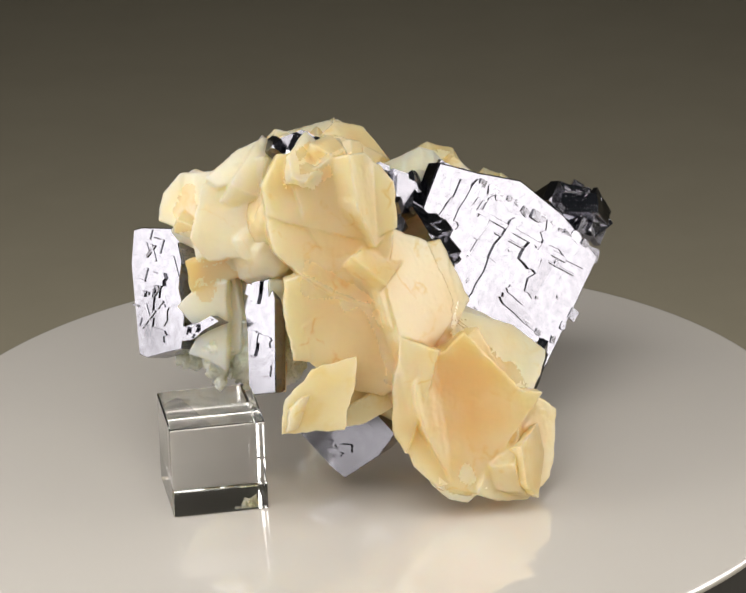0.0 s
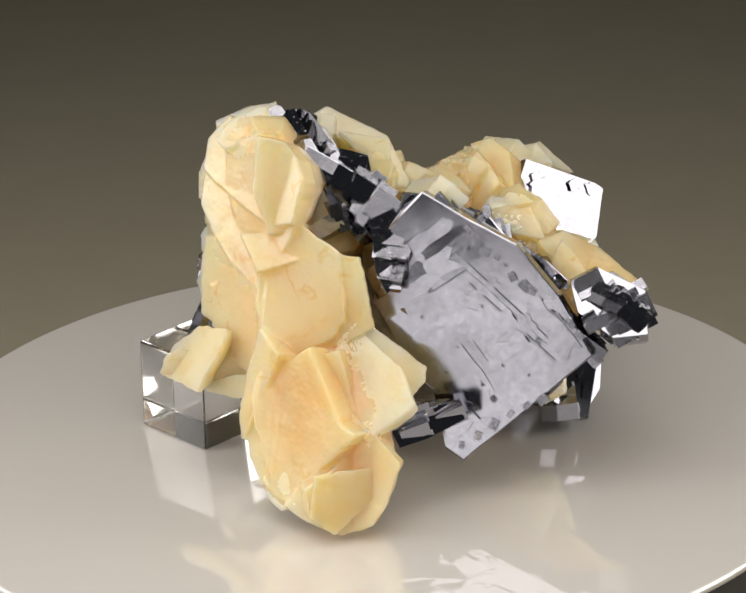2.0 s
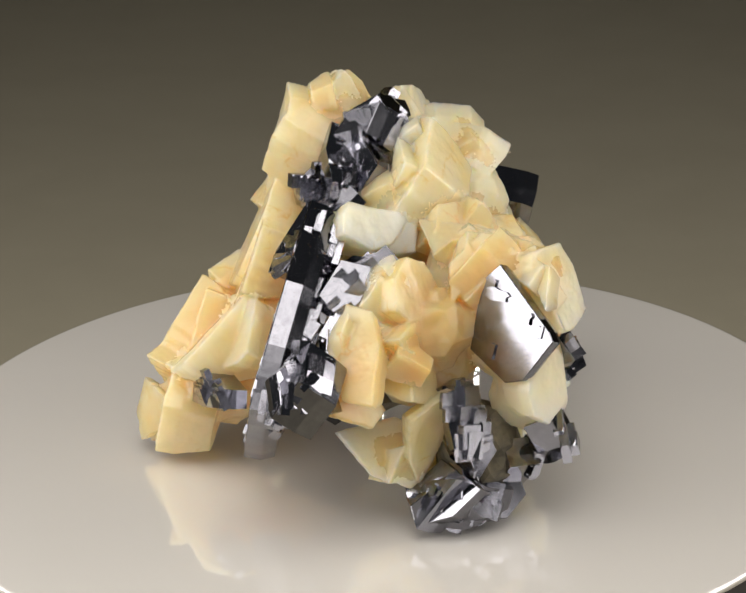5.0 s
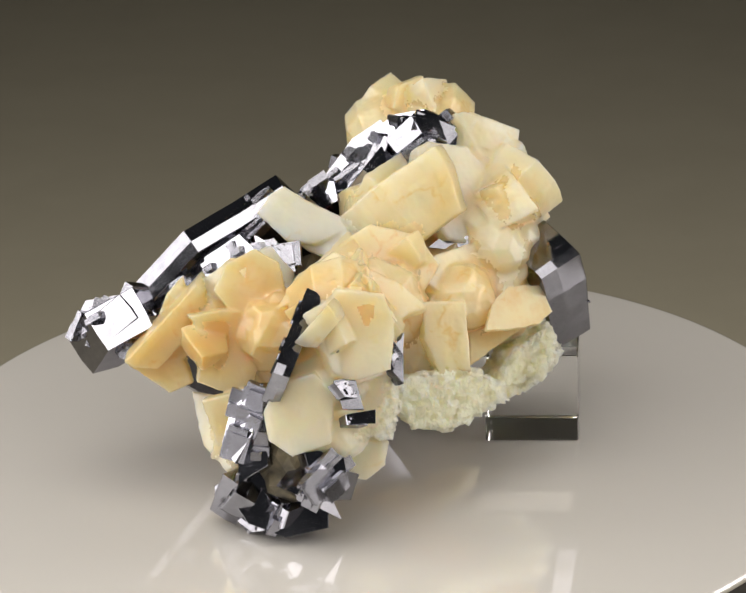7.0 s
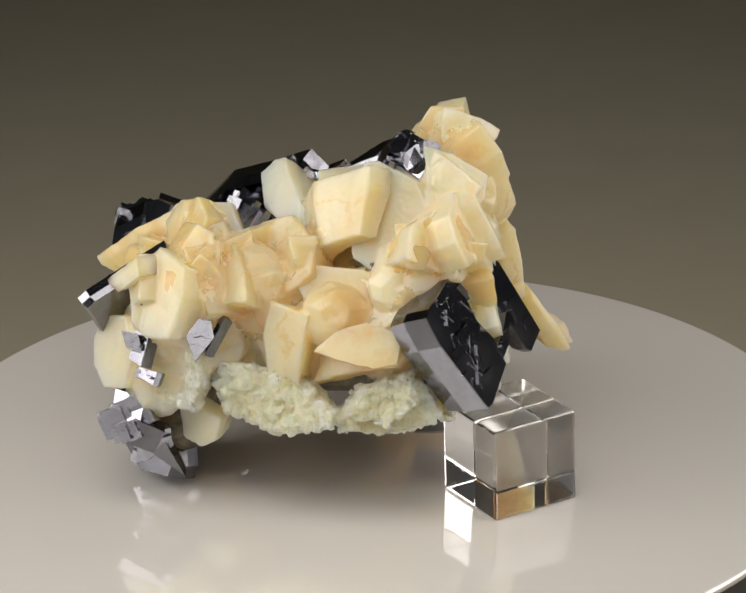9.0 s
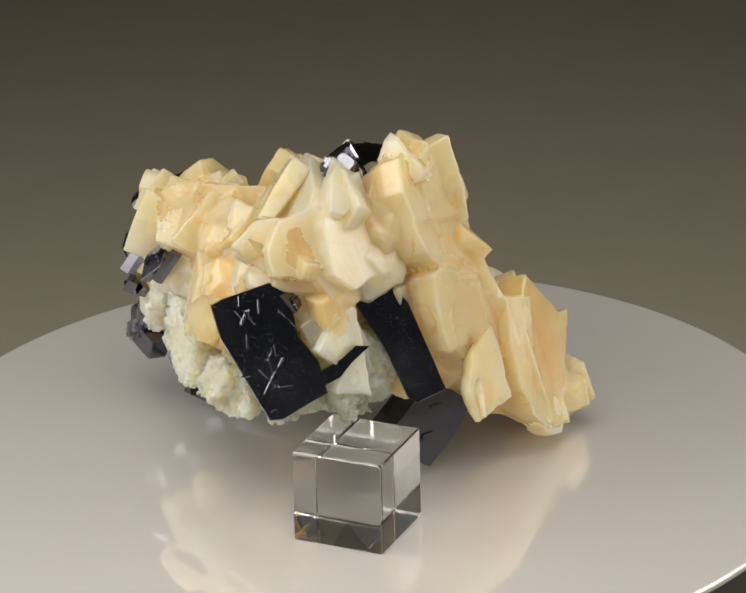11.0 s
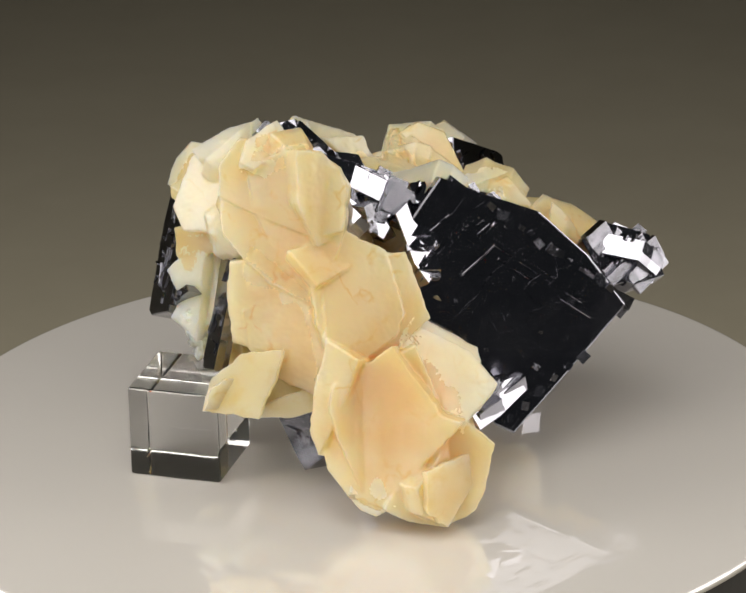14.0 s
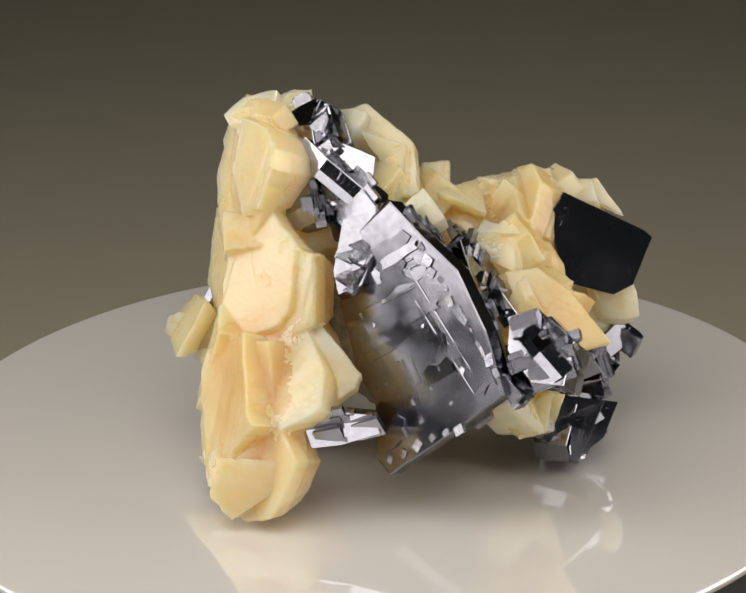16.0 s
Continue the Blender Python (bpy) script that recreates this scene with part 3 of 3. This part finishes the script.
crystal('sugar', (-29.9, 39.4, 34.5), (80, -0, -130), 10, '-13.6,9.5 -2.6,8.3 14.4,3.4 17.9,-4.1 9.3,-8.0 -0.4,-8.0 -10.2,-4.3 -14.9,3.2')
crystal('sugar', (-48.0, 11.5, 33.8), (85, -0, -115), 10, '-15.7,-2.2 -1.6,7.9 5.9,11.0 13.0,-0.1 11.6,-3.9 0.3,-6.5 -13.4,-6.3')
crystal('pale', (-32.0, -14.5, 85.1), (60, 0, -105), 8, '-7.5,11.2 -0.8,8.9 8.3,2.4 7.0,-3.6 0.3,-10.1 -7.3,-8.8')
crystal('orange', (-10.4, -20.2, 92.7), (80, 0, -125), 6, '-7.1,-0.3 -3.9,5.3 4.8,5.6 5.8,-2.6 3.3,-5.1 -2.9,-3.0')
crystal('calcite', (-19.5, -24.6, 87.6), (80, -0, -115), 6, '-3.8,0.7 1.6,7.1 3.2,-3.2 -1.0,-4.6')
crystal('calcite', (0.1, 44.7, 70.9), (51, 13, 13), 18, '-10.5,1.0 -6.5,5.3 1.6,4.4 7.0,-1.9 10.3,-5.6 -1.8,-3.2')
crystal('galena', (-16.9, -9.6, 92.3), (57, -0, -3), 6, '-3.0,1.5 2.6,3.7 6.3,-1.8 0.7,-2.3 -6.6,-1.0')
crystal('calcite', (-5.5, 7.6, 81.5), (60, 11, 56), 8, '-9.2,4.7 3.9,4.8 7.9,-7.0 2.6,-3.5 -5.2,1.1')
crystal('calcite', (-1.5, 45.1, 66.7), (37, 11, 48), 18, '-9.7,7.5 1.5,9.6 6.7,3.5 10.5,-6.6 2.6,-10.5 -3.9,-5.3 -7.7,1.7')
crystal('pale', (-3.8, 60.2, 68.3), (37, 10, 47), 12, '-5.3,1.3 0.1,4.0 5.3,-1.2 -0.1,-4.1')
crystal('calcite', (25.7, 32.1, 65.2), (51, 1, 40), 8, '-8.8,1.3 2.6,5.4 8.7,-4.0 -2.5,-2.7')
crystal('orange', (32.3, 47.4, 52.8), (61, 2, 41), 10, '-6.2,3.2 5.2,3.8 3.3,-5.1 -2.4,-1.9')
crystal('rough', (58.4, 36.8, 52.1), (52, 6, 46), 12, '-10.6,4.3 -4.3,9.4 8.9,4.9 11.2,-6.6 2.4,-8.8 -7.6,-3.3')
crystal('galena', (-11.3, -6.9, 90.7), (61, 3, 44), 6, '-5.1,4.6 -0.7,4.0 5.5,-2.8 4.2,-5.3 -3.8,-0.4')
crystal('calcite', (-10.2, 8.5, 81.7), (45, -7, 73), 18, '-11.5,12.4 -5.1,13.9 7.7,1.1 8.9,-14.0 2.6,-14.1 -2.5,0.7')
crystal('orange', (-15.2, 22.5, 69.8), (44, -3, 77), 8, '-3.9,5.4 3.7,5.7 3.6,-6.0 -3.3,-5.0')
crystal('calcite', (-2.9, 45.0, 62.6), (50, 4, 85), 18, '-12.5,1.4 -1.1,12.2 6.5,13.7 6.4,4.5 5.7,-8.7 1.2,-14.1 -6.3,-9.0')
crystal('orange', (41.7, 44.0, 55.6), (44, 6, 87), 8, '-12.7,9.3 -4.0,11.0 4.5,4.8 14.7,-9.2 5.5,-12.2 -7.9,-3.7')
crystal('calcite', (30.4, 40.1, 19.0), (72, 4, 90), 18, '-5.2,1.5 5.5,7.6 3.6,-3.7 -3.9,-5.4')
crystal('rough', (-15.5, -9.1, 86.5), (51, 1, 82), 10, '-7.9,1.6 -3.0,8.8 3.3,2.9 7.1,0.3 4.6,-7.5 -4.1,-6.2')
crystal('rough', (-0.2, -7.8, 78.9), (53, 3, 84), 12, '-10.2,5.5 3.5,9.4 12.2,5.7 11.0,-5.9 -5.1,-8.6 -11.3,-6.1')
crystal('rough', (18.7, -3.0, 66.8), (56, -2, 77), 12, '-4.1,7.4 5.8,9.7 9.5,12.1 0.8,-10.2 -5.3,-12.6 -6.6,-6.3')
crystal('calcite', (-44.6, 3.5, 75.7), (59, 4, 156), 5, '-6.3,2.5 1.3,1.9 5.1,-2.5 -0.0,-1.9')
crystal('rough', (-9.1, -7.0, 87.2), (60, 2, 152), 10, '-11.2,-3.2 -3.7,5.7 5.0,9.5 11.2,-0.6 5.0,-8.2 -6.2,-3.2')
crystal('rough', (5.6, -10.8, 73.9), (58, 2, 151), 8, '-5.0,2.3 3.1,8.6 4.4,-1.5 1.9,-6.6 -4.4,-2.8')
crystal('galena', (0.6, 3.3, 72.3), (57, 2, 151), 4, '-6.1,2.2 4.5,2.8 4.5,-2.2 -2.9,-2.8')
crystal('pale', (11.1, 15.0, 70.1), (54, 7, 159), 12, '-15.4,-0.2 -11.7,7.5 3.2,4.3 14.4,2.2 13.1,-5.5 3.2,-5.8 -6.7,-2.4')
crystal('orange', (-4.3, 34.0, 70.8), (19, -13, 147), 6, '-8.8,10.5 3.8,2.9 16.2,-8.4 -2.5,-0.7 -8.8,-4.3')
crystal('calcite', (-3.0, 48.4, 66.6), (48, 1, 150), 12, '-11.9,2.2 -2.2,9.8 11.1,7.1 14.7,3.2 11.0,-7.0 -1.1,-1.8 -8.3,-4.2 -13.2,-9.3')
crystal('pale', (27.2, 41.6, 22.0), (66, 2, 152), 12, '-15.0,6.8 0.8,9.2 9.3,4.4 8.1,-5.4 3.2,-9.6 -6.5,-5.4')
crystal('rough', (16.8, 56.4, 9.3), (85, 1, 149), 10, '-14.5,0.4 -2.4,9.7 6.2,3.4 12.8,2.2 11.1,-3.1 0.1,-7.8 -13.3,-4.8')
crystal('rough', (18.5, 58.8, 33.1), (60, 1, 151), 8, '-5.1,8.2 2.2,9.4 4.6,-1.5 2.2,-9.9 -3.9,-6.3')
crystal('galena', (-6.6, 68.1, 22.6), (62, 6, 160), 8, '-4.0,3.3 3.4,4.6 3.4,-2.7 -2.8,-5.2')
crystal('rough', (28.7, 27.7, 63.4), (50, 2, 152), 8, '-8.2,-0.3 -1.0,8.6 6.3,6.1 5.1,-4.0 -2.1,-10.3')
crystal('galena', (9.1, 58.3, 11.3), (66, 2, -166), 10, '-13.2,2.1 -7.1,10.6 2.6,10.6 12.4,-2.8 12.4,-6.4 1.4,-8.9 -8.3,-5.2')
crystal('rough', (-6.9, 69.0, 26.4), (64, 9, -152), 8, '-6.5,5.0 3.5,6.3 4.7,-0.9 2.2,-6.9 -4.0,-3.4')
crystal('galena', (-20.5, 52.6, 52.1), (57, 1, -112), 3, '-4.9,2.6 2.4,5.7 3.7,-1.1 -1.2,-7.2')
crystal('rough', (-2.3, 61.0, 14.8), (91, 2, -117), 8, '-8.7,4.2 -1.1,8.7 8.6,-9.0 1.2,-3.8')
crystal('rough', (16.5, 26.2, 64.7), (48, 11, -179), 8, '-7.2,5.5 4.1,2.6 5.3,-3.8 -2.2,-4.4')
crystal('rough', (58.6, 38.9, 51.3), (59, 1, 59), 8, '-9.0,5.2 -0.4,8.9 8.1,2.7 5.6,-9.6 -4.2,-7.1')
crystal('galena', (25.4, 50.5, 12.0), (61, 9, 73), 8, '-11.1,-2.0 7.6,10.0 3.5,-8.0')
crystal('rough', (7.3, -3.5, 73.7), (51, 4, 22), 8, '-5.2,5.6 1.0,8.3 7.2,2.0 2.2,-9.7 -5.2,-6.1')
crystal('galena', (12.5, 54.6, 7.4), (61, 3, 173), 6, '-6.1,10.5 7.3,3.2 8.5,-4.1 0.0,-6.6 -9.7,-2.9')
crystal('rough', (16.0, 58.2, 31.3), (67, 2, 171), 10, '-2.4,11.3 1.2,12.5 6.0,-8.0 -1.2,-14.0 -3.6,-1.9')
crystal('galena', (6.2, 63.3, 55.6), (68, 5, 92), 4.5, '-14.4,8.9 -10.3,14.8 11.3,4.5 13.5,2.6 8.1,-9.9 2.9,-12.4 -11.1,-8.6')
crystal('galena', (-21.5, -10.1, 83.3), (50, -1, -114), 2, '-1.7,12.0 0.8,10.6 2.0,-11.3 -1.1,-11.3')
crystal('rough', (56.2, 41.0, 52.3), (53, -2, -171), 6, '-11.6,-2.7 -7.4,4.8 3.8,6.5 11.3,0.6 4.0,-9.3')
crystal('galena', (-10.3, 61.5, 60.6), (57, 2, -167), 3, '-2.4,2.3 2.4,2.3 1.8,-2.0 -1.8,-2.6')
crystal('galena', (-21.3, 48.8, 52.2), (56, 2, -166), 3, '-0.7,5.0 1.1,4.4 0.5,-6.6 -1.0,-2.9')
crystal('galena', (-12.0, 66.6, 47.5), (58, 3, -165), 4, '-3.9,3.3 1.5,4.5 3.9,-3.9 -1.5,-3.9')
crystal('galena', (-15.1, 65.7, 40.7), (66, 4, -162), 3, '-3.7,0.9 3.4,2.1 3.4,-1.5 -3.1,-1.5')
crystal('galena', (-8.1, 63.1, 60.1), (57, 1, -112), 3, '-2.1,1.7 1.0,2.6 2.0,-1.4 -0.8,-2.9')
crystal('galena', (-11.8, 68.1, 49.3), (59, 1, -113), 3, '-2.8,2.8 1.5,2.1 2.8,-3.4 -1.5,-1.5')
crystal('galena', (-13.5, 64.7, 39.6), (58, 1, -112), 3, '-2.8,2.5 4.0,0.1 2.8,-2.7 -4.0,0.1')
crystal('rough', (37.4, 34.4, 55.2), (54, -6, -177), 5, '-6.4,-0.4 -1.3,5.6 5.1,4.0 3.9,-4.7 -1.2,-4.5')
crystal('rough', (30.9, 18.7, 64.6), (52, -1, -170), 6, '-9.9,-1.4 -1.3,7.4 4.9,6.1 9.9,-1.7 -3.6,-10.4')
crystal('rough', (-0.4, -5.4, 83.1), (40, -5, -172), 6, '-10.8,-5.9 -3.3,4.7 4.3,9.8 10.6,2.3 -0.7,-10.9')
crystal('galena', (-26.9, 9.3, 66.1), (57, 2, -167), 3, '-6.5,-1.7 0.9,4.5 5.9,-0.5 -0.3,-2.3')
crystal('orange', (-16.0, 23.5, 69.4), (54, -3, 76), 6, '-2.4,3.6 2.7,5.4 2.7,-5.0 -3.0,-4.1')
crystal('calcite', (-4.5, 36.6, 68.6), (60, 2, 82), 6, '-4.5,5.1 2.4,3.8 3.6,-3.8 -1.4,-5.1')
crystal('calcite', (-4.2, 63.3, 67.0), (53, 1, 81), 5, '-6.4,3.7 0.5,4.2 7.3,-6.0 -1.4,-1.8')
crystal('galena', (23.3, 53.7, 12.3), (57, 8, 92), 6, '-5.0,8.5 10.5,7.0 6.5,-2.6 -1.9,-9.2 -10.2,-3.7')


clusters()


# ---- relief on the large galena face ----
def ridge(base, x, y, length, angle, w=0.7):
    bm = bmesh.new()
    bmesh.ops.create_cube(bm, size=1, matrix=Matrix.Diagonal((length * MM, w * MM, 0.7 * MM, 1)))
    bmesh.ops.bevel(bm, geom=list(bm.edges), offset=0.15 * MM, segments=1, affect="EDGES")
    ob = part("growth_ridge", bm, GALENA, base)
    ob.matrix_basis = pose(x * MM, y * MM, 0.05 * MM, 0, 0, angle)


def stud(base, x, y, s, angle, flat=0.28):
    ob = new("galena_block", BLOCKS[int(abs(x * 7 + y * 3)) % len(BLOCKS)])
    ob.parent = base
    ob.matrix_basis = Matrix.LocRotScale((x * MM, y * MM, 0.0), Euler((0.1 * math.sin(x), 0.1 * math.cos(y), radians(angle))), (s * MM, s * 0.8 * MM, s * flat * MM))


ridge(big_face, -10.6, 15.5, 24, 34)
ridge(big_face, -15, 21, 13, 34)
ridge(big_face, -5.8, 16.5, 16, 34)
ridge(big_face, -3, 12.0, 12, 36, 0.5)
ridge(big_face, 14, 2.5, 30, -38, 0.6)
ridge(big_face, 11, 8.5, 34, -39, 1.6)
for k in range(13):
    stud(big_face, 1.5 + 2.5 * k + 0.5 * math.sin(k * 2.3), 25.0 - 2.05 * k + 0.6 * math.cos(k * 1.7), 2.3 + 0.9 * math.sin(k * 1.3), -38 + 20 * math.sin(k))
for x, y in ((-10, 2), (6, 6), (10, -5), (16, 4), (21, -2), (7, -14), (10, -18), (19, -11), (-3, -12), (2, -20), (-8, 9), (12, -9)):
    stud(big_face, x, y, 1.5 + 0.5 * math.sin(x * y), 30 + 11 * x, 0.35)
for k in range(6):
    stud(big_face, 23 - 4.2 * k, -17 - 2.6 * k + 0.8 * math.sin(k), 2.4 + 0.6 * math.cos(k * 2), 40 + 9 * k)


def edge_steps(base):
    """Stacked plates that step down behind the upper edge of the large galena."""
    rnd = random.Random(5)
    for k in range(44):
        f = rnd.random()
        ob = new("galena_plate", rnd.choice(BLOCKS))
        ob.parent = base
        deep, out = rnd.uniform(1.5, 11), rnd.uniform(-2.5, 0.8)
        x, y = -7 + 42 * f + 0.65 * out, 32 - 36 * f + 0.76 * out
        ob.matrix_basis = Matrix.LocRotScale((x * MM, y * MM, -deep * MM), Euler((rnd.gauss(0, 0.06), rnd.gauss(0, 0.06), radians(-40) + rnd.gauss(0, 0.08))), (rnd.uniform(4, 11) * MM, rnd.uniform(2, 5) * MM, rnd.uniform(1, 2.6) * MM))
    for k in range(26):
        ob = new("galena_plate", rnd.choice(BLOCKS))
        ob.parent = base
        ob.matrix_basis = Matrix.LocRotScale((rnd.uniform(-6, 22) * MM, rnd.uniform(-14, 14) * MM, rnd.uniform(-10, -7.5) * MM), Euler((rnd.gauss(0, 0.2), rnd.gauss(0, 0.2), radians(-40))), (rnd.uniform(4, 9) * MM, rnd.uniform(3, 6) * MM, rnd.uniform(1.5, 3) * MM))


edge_steps(big_face)
rnd = random.Random(8)
for k in range(26):
    ridge(side_plate, rnd.uniform(-7, 6), rnd.uniform(-13, 13), rnd.uniform(2, 7), rnd.choice((88, 95, 100, 60, 130, 5)), rnd.uniform(0.3, 0.7))


# ---- turning ----
def turn(t):
    return pose(0, 0, 0, 0, 0, -360 * t / PERIOD)


def motions():
    times = [i * 0.5 for i in range(33)]
    walk(turntable, [(t, turn(t)) for t in times])
    walk(glass_cube, [(t, turn(t) @ CUBE_POSE) for t in times])
    walk(specimen, [(t, turn(t)) for t in times])


motions()
